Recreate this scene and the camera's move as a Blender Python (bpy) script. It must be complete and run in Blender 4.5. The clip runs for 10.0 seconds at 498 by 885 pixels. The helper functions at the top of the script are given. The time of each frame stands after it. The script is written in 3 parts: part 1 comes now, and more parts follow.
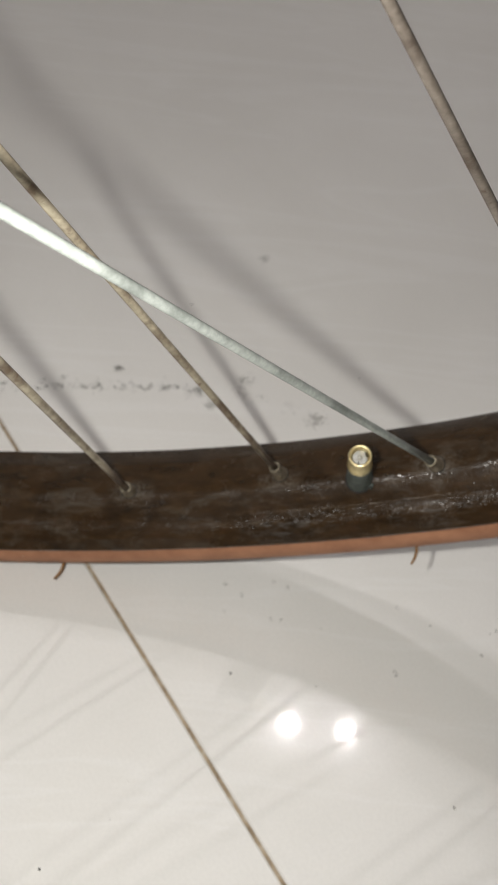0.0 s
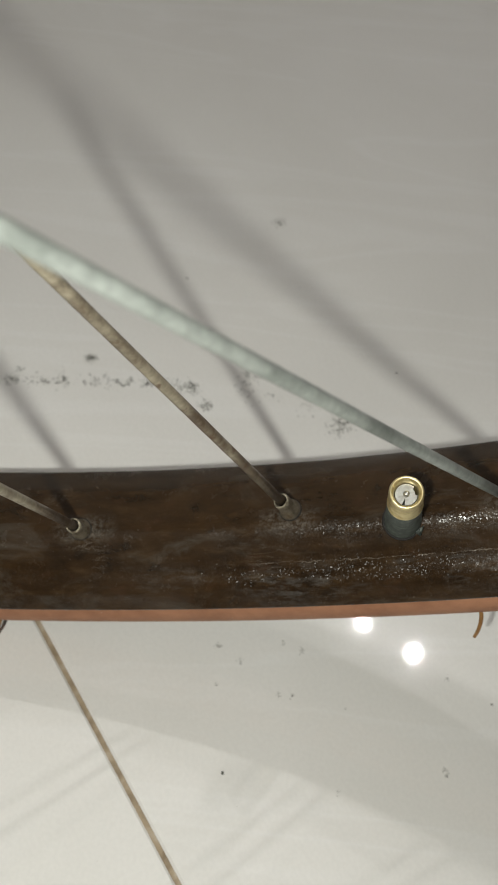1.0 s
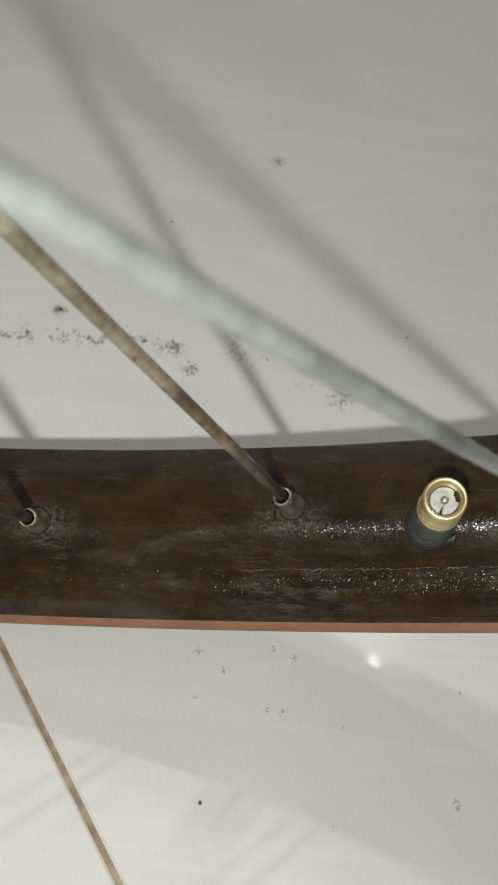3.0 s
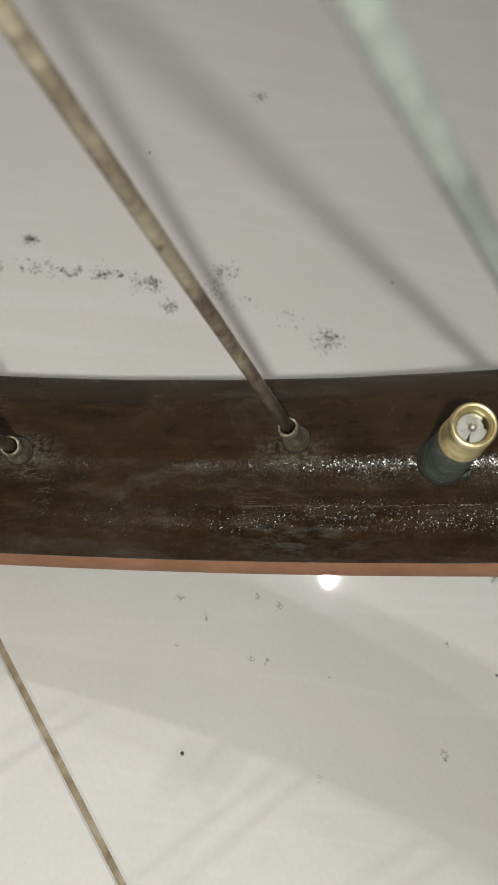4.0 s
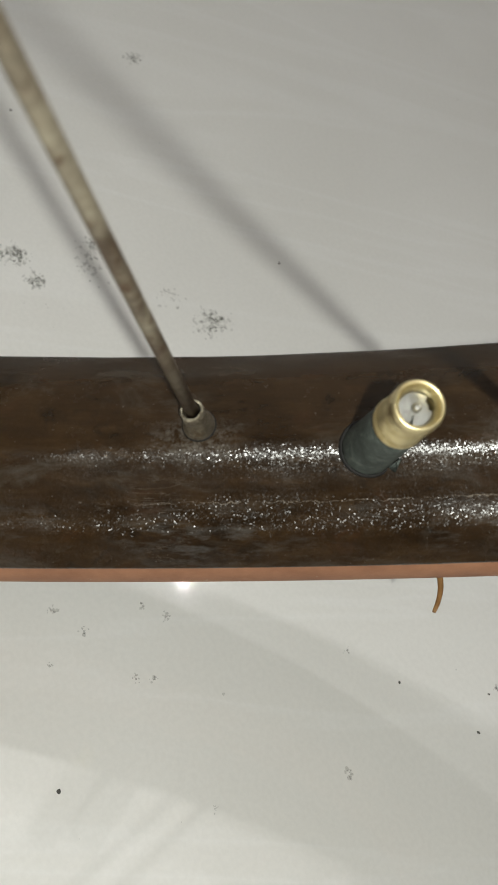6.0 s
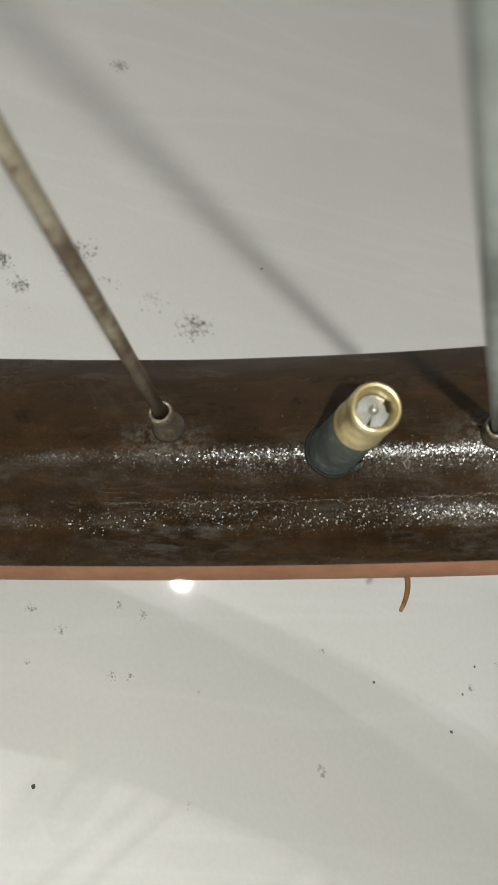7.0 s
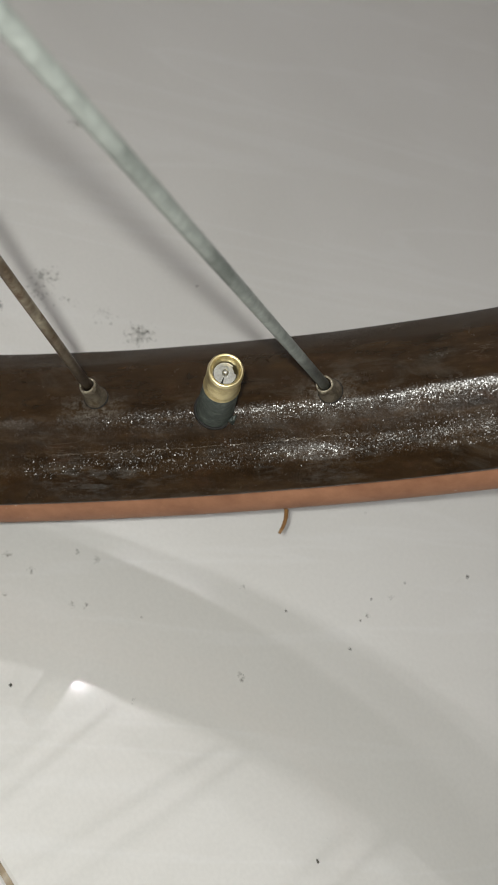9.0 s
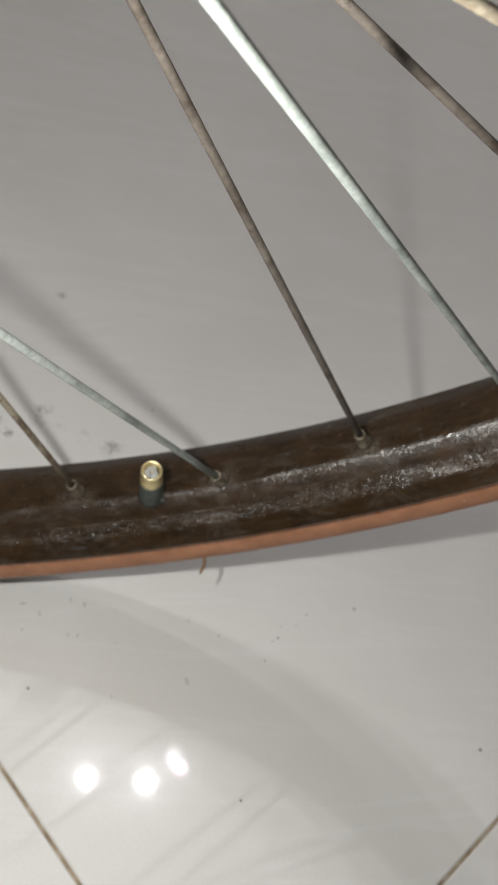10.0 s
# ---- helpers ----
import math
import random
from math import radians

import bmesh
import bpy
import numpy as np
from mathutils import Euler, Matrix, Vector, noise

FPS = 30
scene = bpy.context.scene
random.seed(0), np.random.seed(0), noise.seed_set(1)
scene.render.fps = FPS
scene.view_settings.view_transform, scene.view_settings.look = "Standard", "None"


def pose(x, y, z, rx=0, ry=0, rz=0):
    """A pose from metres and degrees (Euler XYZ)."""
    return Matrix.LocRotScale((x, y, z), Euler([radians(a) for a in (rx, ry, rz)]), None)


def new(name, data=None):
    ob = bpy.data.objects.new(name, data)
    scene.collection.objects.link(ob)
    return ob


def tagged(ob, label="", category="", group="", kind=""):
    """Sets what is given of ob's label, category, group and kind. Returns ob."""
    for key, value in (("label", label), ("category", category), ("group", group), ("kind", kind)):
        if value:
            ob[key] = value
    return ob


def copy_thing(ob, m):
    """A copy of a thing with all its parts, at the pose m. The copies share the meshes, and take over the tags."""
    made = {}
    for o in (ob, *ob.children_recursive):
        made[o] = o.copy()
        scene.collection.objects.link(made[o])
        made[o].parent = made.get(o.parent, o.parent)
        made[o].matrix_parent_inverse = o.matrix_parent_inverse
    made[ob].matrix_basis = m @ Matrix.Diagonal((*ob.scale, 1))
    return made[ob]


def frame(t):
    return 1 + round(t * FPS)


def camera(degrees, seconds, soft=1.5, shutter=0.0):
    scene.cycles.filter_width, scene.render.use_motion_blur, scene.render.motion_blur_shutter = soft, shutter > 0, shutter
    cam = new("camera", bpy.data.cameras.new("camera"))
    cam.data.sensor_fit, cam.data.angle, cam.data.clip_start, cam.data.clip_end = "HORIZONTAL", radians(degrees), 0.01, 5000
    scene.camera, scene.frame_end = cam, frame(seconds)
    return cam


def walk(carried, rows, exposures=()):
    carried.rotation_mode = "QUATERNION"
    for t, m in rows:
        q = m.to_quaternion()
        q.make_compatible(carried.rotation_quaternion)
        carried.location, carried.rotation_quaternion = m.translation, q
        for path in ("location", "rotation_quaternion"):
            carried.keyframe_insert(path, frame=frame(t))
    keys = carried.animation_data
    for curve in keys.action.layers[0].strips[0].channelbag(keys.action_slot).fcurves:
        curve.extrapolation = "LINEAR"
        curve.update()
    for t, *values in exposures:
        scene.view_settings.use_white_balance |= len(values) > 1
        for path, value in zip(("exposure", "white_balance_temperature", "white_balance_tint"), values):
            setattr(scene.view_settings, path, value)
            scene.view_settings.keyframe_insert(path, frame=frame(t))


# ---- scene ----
from math import cos, sin, pi

# ---------------------------------------------------------------- camera
cam = camera(30.6, 10.0)
PATH = [
    (0, 0.0672, 0.0706, 0.3041, 36.36, -8.18, 10.00),
    (0.5, 0.0677, 0.1016, 0.2633, 35.99, -7.45, 10.71),
    (1, 0.0725, 0.1293, 0.2417, 35.42, -7.12, 11.27),
    (1.5, 0.0708, 0.1447, 0.2280, 34.76, -7.12, 11.59),
    (2, 0.0693, 0.1519, 0.2205, 33.98, -7.43, 11.96),
    (2.5, 0.0710, 0.1539, 0.2183, 33.21, -7.65, 12.29),
    (2.7, 0.0705, 0.1544, 0.2159, 33.10, -7.96, 12.40),
    (3.8, 0.0593, 0.1557, 0.2051, 29.87, -12.64, 10.35),
    (4, 0.0599, 0.1530, 0.1990, 30.55, -12.86, 11.07),
    (4.5, 0.0473, 0.1553, 0.1871, 30.84, -15.06, 9.34),
    (5, 0.0481, 0.1586, 0.1815, 31.46, -17.64, 7.61),
    (5.5, 0.0550, 0.1636, 0.1772, 31.69, -19.59, 6.05),
    (6.8, 0.0578, 0.1608, 0.1784, 32.33, -21.16, 6.24),
    (7, 0.0600, 0.1608, 0.1812, 32.20, -20.97, 6.15),
    (7.5, 0.0609, 0.1594, 0.1812, 32.52, -21.15, 6.01),
    (8, 0.0603, 0.1595, 0.1818, 32.76, -21.06, 5.67),
    (8.5, 0.0656, 0.1524, 0.1873, 33.22, -20.94, 5.75),
    (9, 0.0696, 0.1219, 0.2231, 34.44, -19.75, 4.34),
    (9.5, 0.0633, 0.0854, 0.2592, 37.90, -19.08, 2.71),
    (10, 0.0684, 0.0482, 0.3168, 41.31, -17.95, 1.72),
]
walk(cam, [(t, pose(x, y, z, rx, ry, rz)) for t, x, y, z, rx, ry, rz in PATH], [
    (0.0, -0.13, 6500, 14), (0.5, -0.16, 6500, 12), (1.0, -0.15, 6500, 9), (2.0, -0.10, 6440, 8), (2.7, -0.09, 6430, 8), (4.0, -0.17, 6470, 10), (5.0, -0.08, 6450, 10),
    (5.5, -0.04, 6400, 8), (7.0, -0.03, 6390, 8), (8.5, -0.06, 6380, 9), (9.0, -0.14, 6360, 11), (9.5, -0.20, 6370, 12), (10.0, -0.19, 6340, 13)])
# a phone lens held close: fairly shallow depth of field
cam.data.dof.use_dof = True
cam.data.dof.focus_distance = 0.168
cam.data.dof.aperture_fstop = 52.0

# ---------------------------------------------------------------- light
world = bpy.data.worlds.new("world")
scene.world = world
world.use_nodes = True
world.node_tree.nodes["Background"].inputs[0].default_value = (0.9, 0.92, 1.0, 1)
world.node_tree.nodes["Background"].inputs[1].default_value = 0.05

LAMP_WATTS, DIM_WATTS = 3150.0, 1700.0   # emission of the two strong and the four weaker ceiling spots
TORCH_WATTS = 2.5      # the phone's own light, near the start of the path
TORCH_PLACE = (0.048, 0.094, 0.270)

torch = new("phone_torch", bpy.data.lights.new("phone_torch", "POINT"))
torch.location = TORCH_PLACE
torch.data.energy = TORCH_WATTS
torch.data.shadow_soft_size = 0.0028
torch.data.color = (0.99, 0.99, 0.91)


# ---------------------------------------------------------------- material helpers
def material(name, base, rough=0.5, metal=0.0):
    m = bpy.data.materials.new(name)
    m.use_nodes = True
    b = m.node_tree.nodes["Principled BSDF"]
    b.inputs["Base Color"].default_value = (*base, 1)
    b.inputs["Roughness"].default_value = rough
    b.inputs["Metallic"].default_value = metal
    return m, m.node_tree.nodes, m.node_tree.links, b


def coords(nodes, links, scale=(1, 1, 1), kind="Object"):
    tc = nodes.new("ShaderNodeTexCoord")
    mp = nodes.new("ShaderNodeMapping")
    mp.inputs["Scale"].default_value = scale
    links.new(tc.outputs[kind], mp.inputs["Vector"])
    return mp.outputs["Vector"]


def noise_tex(nodes, links, vec, scale, detail=4.0, rough=0.55, distortion=0.0):
    n = nodes.new("ShaderNodeTexNoise")
    n.inputs["Scale"].default_value = scale
    n.inputs["Detail"].default_value = detail
    n.inputs["Roughness"].default_value = rough
    n.inputs["Distortion"].default_value = distortion
    links.new(vec, n.inputs["Vector"])
    return n.outputs["Fac"]


def ramp(nodes, links, fac, stops):
    r = nodes.new("ShaderNodeValToRGB")
    e = r.color_ramp.elements
    while len(e) < len(stops):
        e.new(0.5)
    for el, (at, col) in zip(e, stops):
        el.position = at
        el.color = (*col, 1) if len(col) == 3 else col
    links.new(fac, r.inputs["Fac"])
    return r.outputs["Color"]


def mix(nodes, links, fac, a, b, blend="MIX"):
    n = nodes.new("ShaderNodeMix")
    n.data_type = "RGBA"
    n.blend_type = blend
    for value, socket in ((fac, n.inputs[0]), (a, n.inputs[6]), (b, n.inputs[7])):
        if isinstance(value, (int, float)):
            socket.default_value = value
        elif isinstance(value, tuple):
            socket.default_value = (*value, 1)
        else:
            links.new(value, socket)
    return n.outputs[2]


def bump(nodes, links, bsdf, height, strength, distance):
    n = nodes.new("ShaderNodeBump")
    n.inputs["Strength"].default_value = strength
    n.inputs["Distance"].default_value = distance
    links.new(height, n.inputs["Height"])
    links.new(n.outputs["Normal"], bsdf.inputs["Normal"])
    return n


G = lambda v: (v, v, v)
SPOKES, STEP, TH0 = 40, 2 * pi / 40, 0.2584    # count, step and first angle of the spokes


def mat_tile():
    """Polished porcelain: off-white, faint clouds and pale drawn-out veins, smeared gloss."""
    m, n, l, b = material("polished_tile", (0.70, 0.69, 0.66), 0.05)
    v = coords(n, l)
    cloud = noise_tex(n, l, v, 7.0, 5, 0.6, 0.4)
    col = ramp(n, l, cloud, [(0.3, (0.735, 0.722, 0.695)), (0.7, (0.79, 0.78, 0.76))])
    turned = coords(n, l)
    turned.node.inputs["Rotation"].default_value = (0, 0, radians(-56))
    drawn = n.new("ShaderNodeMapping")
    drawn.inputs["Scale"].default_value = (1.0, 7.0, 1.0)
    l.new(turned, drawn.inputs["Vector"])
    vein = noise_tex(n, l, drawn.outputs["Vector"], 2.3, 4, 0.55, 1.0)
    col = mix(n, l, ramp(n, l, vein, [(0.475, G(0.0)), (0.5, G(0.22)), (0.525, G(0.0))]), col, (0.86, 0.86, 0.86))
    col = mix(n, l, ramp(n, l, vein, [(0.58, G(0.0)), (0.72, G(0.16))]), col, (0.66, 0.645, 0.62))
    fine = noise_tex(n, l, v, 900.0, 2)
    col = mix(n, l, 0.06, col, ramp(n, l, fine, [(0.35, G(0.35)), (0.65, G(0.9))]), "MULTIPLY")
    l.new(col, b.inputs["Base Color"])
    smear = noise_tex(n, l, v, 28.0, 5, 0.65, 1.2)
    l.new(ramp(n, l, smear, [(0.3, G(0.015)), (0.75, G(0.055))]), b.inputs["Roughness"])
    b.inputs["Coat Weight"].default_value = 0.16
    b.inputs["Coat Roughness"].default_value = 0.15
    bump(n, l, b, noise_tex(n, l, v, 14.0, 2), 0.04, 0.0006)
    return m


def mat_grout():
    m, n, l, b = material("grout", (0.30, 0.22, 0.13), 0.9)
    v = coords(n, l)
    g = noise_tex(n, l, v, 160.0, 4)
    l.new(ramp(n, l, g, [(0.3, (0.15, 0.11, 0.072)), (0.52, (0.34, 0.27, 0.185)), (0.72, (0.52, 0.47, 0.40))]), b.inputs["Base Color"])
    bump(n, l, b, noise_tex(n, l, v, 900.0, 2), 0.5, 0.0004)
    return m


def mat_paint(name, base, rough=0.85):
    m, n, l, b = material(name, base, rough)
    v = coords(n, l)
    g = noise_tex(n, l, v, 1.5, 4)
    l.new(ramp(n, l, g, [(0.3, tuple(c * 0.93 for c in base)), (0.7, base)]), b.inputs["Base Color"])
    bump(n, l, b, noise_tex(n, l, v, 220.0, 3), 0.15, 0.0006)
    return m


def ring_coords(nodes, links, stretch=1.0):
    """Coordinates that run round the wheel: along the rim, across it, and outwards."""
    tc = nodes.new("ShaderNodeTexCoord")
    sep = nodes.new("ShaderNodeSeparateXYZ")
    links.new(tc.outputs["Object"], sep.inputs[0])
    ang = nodes.new("ShaderNodeMath")
    ang.operation = "ARCTAN2"
    links.new(sep.outputs["X"], ang.inputs[0])
    links.new(sep.outputs["Z"], ang.inputs[1])
    mul = nodes.new("ShaderNodeMath")
    mul.operation = "MULTIPLY"
    mul.inputs[1].default_value = 0.32 / stretch
    links.new(ang.outputs[0], mul.inputs[0])
    com = nodes.new("ShaderNodeCombineXYZ")
    links.new(mul.outputs[0], com.inputs["X"])
    links.new(sep.outputs["Y"], com.inputs["Y"])
    return com.outputs[0]


def mat_rim():
    """Old dark brown enamel: streaks along the rim, dusty film, a few scratches, fine grit that glints."""
    m, n, l, b = material("brown_enamel", (0.03, 0.02, 0.014), 0.3)
    v = coords(n, l)
    rc, rc7 = ring_coords(n, l), ring_coords(n, l, 4.0)
    streak = noise_tex(n, l, rc7, 360.0, 6, 0.7, 0.3)
    base = ramp(n, l, streak, [(0.30, (0.0125, 0.0070, 0.0032)), (0.52, (0.025, 0.0138, 0.0060)), (0.74, (0.052, 0.031, 0.0145))])
    patch = noise_tex(n, l, rc, 42.0, 4, 0.6, 0.4)
    base = mix(n, l, ramp(n, l, patch, [(0.4, G(0.0)), (0.65, G(0.5))]), base, (0.045, 0.0245, 0.0105))
    dust = noise_tex(n, l, ring_coords(n, l, 2.6), 120.0, 6, 0.72, 0.8)
    base = mix(n, l, ramp(n, l, dust, [(0.53, G(0.0)), (0.72, G(0.6))]), base, (0.082, 0.071, 0.057))
    spots = noise_tex(n, l, ring_coords(n, l, 1.8), 240.0, 4, 0.65, 0.6)
    base = mix(n, l, ramp(n, l, spots, [(0.58, G(0.0)), (0.70, G(0.32))]), base, (0.060, 0.029, 0.015))
    base = mix(n, l, ramp(n, l, spots, [(0.32, G(0.5)), (0.42, G(0.0))]), base, (0.008, 0.006, 0.004))
    line = noise_tex(n, l, ring_coords(n, l, 5.0), 260.0, 6, 0.7, 0.6)
    where = noise_tex(n, l, rc, 60.0, 3)
    thin = ramp(n, l, line, [(0.490, G(0.0)), (0.5, G(1.0)), (0.510, G(0.0))])
    thin = mix(n, l, 1.0, thin, ramp(n, l, where, [(0.60, G(0.0)), (0.70, G(0.4))]), "MULTIPLY")
    base = mix(n, l, thin, base, (0.24, 0.20, 0.16))
    grit = noise_tex(n, l, v, 1900.0, 2, 0.6)
    base = mix(n, l, ramp(n, l, grit, [(0.72, G(0.0)), (0.76, G(0.45))]), base, (0.24, 0.21, 0.18))
    # one long scratch beside the valve
    lay = n.new("ShaderNodeSeparateXYZ")
    l.new(rc, lay.inputs[0])

    def calc(op, p, q, r=None):
        node = n.new("ShaderNodeMath")
        node.operation = op
        for value, socket in zip((p, q, r), node.inputs):
            if isinstance(value, (int, float)):
                socket.default_value = value
            elif value is not None:
                l.new(value, socket)
        return node.outputs[0]

    off = calc("MULTIPLY_ADD", noise_tex(n, l, rc, 420.0, 5, 0.7), 0.0022, calc("ADD", lay.outputs["Y"], 0.0093 - 0.0011))
    thick = calc("MULTIPLY", noise_tex(n, l, rc, 260.0, 3), 0.00026)
    near = calc("LESS_THAN", calc("ABSOLUTE", off, 0.0), calc("SUBTRACT", thick, 0.00009))
    ends = calc("LESS_THAN", calc("ABSOLUTE", calc("SUBTRACT", lay.outputs["X"], 0.850), 0.0), 0.031)
    base = mix(n, l, calc("MULTIPLY", calc("MULTIPLY", near, ends), 0.5), base, (0.27, 0.23, 0.185))
    # grey scuffs in patches along the front shoulder
    shoulder = calc("SMOOTH_MIN", calc("MULTIPLY", calc("ADD", lay.outputs["Y"], 0.0185), 900.0), calc("MULTIPLY", calc("SUBTRACT", -0.0085, lay.outputs["Y"]), 420.0), 0.3)
    places = ramp(n, l, noise_tex(n, l, ring_coords(n, l, 2.4), 60.0, 4, 0.6, 0.2), [(0.52, G(0.0)), (0.64, G(1.0))])
    grain = ramp(n, l, noise_tex(n, l, ring_coords(n, l, 4.5), 560.0, 6, 0.78, 0.1), [(0.48, G(0.0)), (0.70, G(0.5))])
    scuff = mix(n, l, 1.0, mix(n, l, 1.0, places, grain, "MULTIPLY"), calc("MINIMUM", calc("MAXIMUM", shoulder, 0.0), 1.0), "MULTIPLY")
    base = mix(n, l, scuff, base, (0.135, 0.130, 0.121))
    # paler mottled patch round each nipple and along the crest beside it
    reach = calc("PINGPONG", calc("SUBTRACT", lay.outputs["X"], 0.32 * (pi - TH0)), 0.32 * STEP / 2)
    close = n.new("ShaderNodeMapRange")
    close.inputs["From Min"].default_value, close.inputs["From Max"].default_value = 0.0085, 0.0022
    l.new(reach, close.inputs["Value"])
    crest = n.new("ShaderNodeMapRange")
    crest.inputs["From Min"].default_value, crest.inputs["From Max"].default_value = 0.0042, 0.0015
    l.new(calc("ABSOLUTE", calc("ADD", lay.outputs["Y"], 0.0005), 0.0), crest.inputs["Value"])
    mottle = ramp(n, l, noise_tex(n, l, v, 1000.0, 6, 0.75, 0.1), [(0.44, G(0.0)), (0.64, G(0.5))])
    pale_patch = mix(n, l, 1.0, mottle, calc("MULTIPLY", close.outputs[0], crest.outputs[0]), "MULTIPLY")
    base = mix(n, l, pale_patch, base, (0.20, 0.185, 0.16))
    l.new(base, b.inputs["Base Color"])
    wear = noise_tex(n, l, rc, 160.0, 5, 0.65)
    l.new(ramp(n, l, wear, [(0.35, G(0.17)), (0.68, G(0.30))]), b.inputs["Roughness"])

    # where the grit lies: patchy, thickest on the shoulder and along the crest
    tc = n.new("ShaderNodeTexCoord")
    across = n.new("ShaderNodeSeparateXYZ")
    l.new(tc.outputs["Object"], across.inputs[0])
    spread = n.new("ShaderNodeMapRange")
    spread.inputs["From Min"].default_value, spread.inputs["From Max"].default_value = -0.020, 0.020
    l.new(across.outputs["Y"], spread.inputs["Value"])
    patchy = noise_tex(n, l, ring_coords(n, l, 1.7), 58.0, 6, 0.70, 0.4)
    band = ramp(n, l, patchy, [(0.44, G(0.9)), (0.60, G(0.30))])
    lie = ramp(n, l, spread.outputs[0], [(0.06, G(0.5)), (0.20, G(0.50)), (0.27, G(0.30)), (0.33, G(0.08)), (0.41, G(0.28)), (0.54, G(0.30)), (0.62, G(0.08))])
    band = mix(n, l, 1.0, band, lie, "MULTIPLY")
    loose = mix(n, l, 1.0, ramp(n, l, patchy, [(0.52, G(0.0)), (0.60, G(1.0))]),
                ramp(n, l, spread.outputs[0], [(0.06, G(0.8)), (0.24, G(1.0)), (0.34, G(0.2)), (0.44, G(0.4)), (0.56, G(0.25))]), "MULTIPLY")

    # dust dulls the shoulder between the patches
    dusty = mix(n, l, 1.0, ramp(n, l, patchy, [(0.46, G(1.0)), (0.64, G(0.0))]), ramp(n, l, spread.outputs[0], [(0.26, G(1.0)), (0.36, G(0.25)), (0.46, G(0.0))]), "MULTIPLY")
    l.new(mix(n, l, dusty, G(0.42), G(0.10)), b.inputs["Specular IOR Level"])

    # crumbs: each cell is a small facet tilted its own way; a few stand up more
    tilt = None
    for scale, size, where_it_lies, keep in ((4400.0, 0.70, band, 0.0), (2300.0, 0.28, loose, 0.80)):
        cell = n.new("ShaderNodeTexVoronoi")
        cell.inputs["Scale"].default_value = scale
        l.new(v, cell.inputs["Vector"])
        dot = ramp(n, l, cell.outputs["Distance"], [(size - 0.06, G(1.0)), (size, G(0.0))])
        some = n.new("ShaderNodeSeparateColor")
        l.new(cell.outputs["Color"], some.inputs[0])
        chosen = calc("GREATER_THAN", some.outputs[2], keep)
        lean = n.new("ShaderNodeVectorMath")
        lean.operation = "SUBTRACT"
        lean.inputs[1].default_value = (0.5, 0.5, 0.5)
        l.new(cell.outputs["Color"], lean.inputs[0])
        size_by = n.new("ShaderNodeVectorMath")
        size_by.operation = "MULTIPLY"
        l.new(lean.outputs[0], size_by.inputs[0])
        l.new(mix(n, l, 1.0, mix(n, l, 1.0, dot, where_it_lies, "MULTIPLY"), chosen, "MULTIPLY"), size_by.inputs[1])
        if tilt is None:
            tilt = size_by.outputs[0]
        else:
            both = n.new("ShaderNodeVectorMath")
            both.operation = "ADD"
            l.new(tilt, both.inputs[0])
            l.new(size_by.outputs[0], both.inputs[1])
            tilt = both.outputs[0]
    geo = n.new("ShaderNodeNewGeometry")
    turned = n.new("ShaderNodeVectorMath")
    turned.operation = "MULTIPLY_ADD"
    l.new(tilt, turned.inputs[0])
    turned.inputs[1].default_value = (1.0, 1.0, 1.0)
    l.new(geo.outputs["Normal"], turned.inputs[2])
    unit = n.new("ShaderNodeVectorMath")
    unit.operation = "NORMALIZE"
    l.new(turned.outputs[0], unit.inputs[0])
    h = mix(n, l, 0.5, noise_tex(n, l, v, 1300.0, 3, 0.6), noise_tex(n, l, rc7, 900.0, 3, 0.6))
    nb = bump(n, l, b, h, 0.35, 0.00016)
    l.new(unit.outputs[0], nb.inputs["Normal"])
    return m


def mat_sidewall():
    m, n, l, b = material("tan_sidewall", (0.42, 0.19, 0.10), 0.7)
    v = coords(n, l)
    g = noise_tex(n, l, v, 120.0, 5, 0.65)
    col = ramp(n, l, g, [(0.3, (0.265, 0.115, 0.058)), (0.7, (0.41, 0.195, 0.105))])
    fleck = noise_tex(n, l, v, 420.0, 2, 0.5)
    l.new(mix(n, l, ramp(n, l, fleck, [(0.735, G(0.0)), (0.76, G(0.8))]), col, (0.62, 0.56, 0.48)), b.inputs["Base Color"])
    bump(n, l, b, noise_tex(n, l, v, 1400.0, 2), 0.3, 0.0002)
    return m


def mat_rubber(name, base):
    m, n, l, b = material(name, base, 0.62)
    v = coords(n, l)
    g = noise_tex(n, l, v, 330.0, 5, 0.7, 0.7)
    l.new(ramp(n, l, g, [(0.3, base), (0.62, tuple(c * 1.5 for c in base)), (0.78, tuple(0.09 + c * 1.6 for c in base))]), b.inputs["Base Color"])
    bump(n, l, b, noise_tex(n, l, v, 1500.0, 3), 0.35, 0.0002)
    return m


def mat_stem():
    """Old black rubber with a greenish grey bloom and scuffs."""
    m, n, l, b = material("stem_rubber", (0.04, 0.05, 0.044), 0.6)
    v = coords(n, l)
    g = noise_tex(n, l, v, 260.0, 6, 0.75, 1.5)
    l.new(ramp(n, l, g, [(0.36, (0.030, 0.038, 0.033)), (0.52, (0.062, 0.076, 0.066)), (0.62, (0.115, 0.135, 0.118)), (0.72, (0.20, 0.22, 0.19))]), b.inputs["Base Color"])
    bump(n, l, b, noise_tex(n, l, v, 1100.0, 4, 0.65), 0.6, 0.0002)
    return m


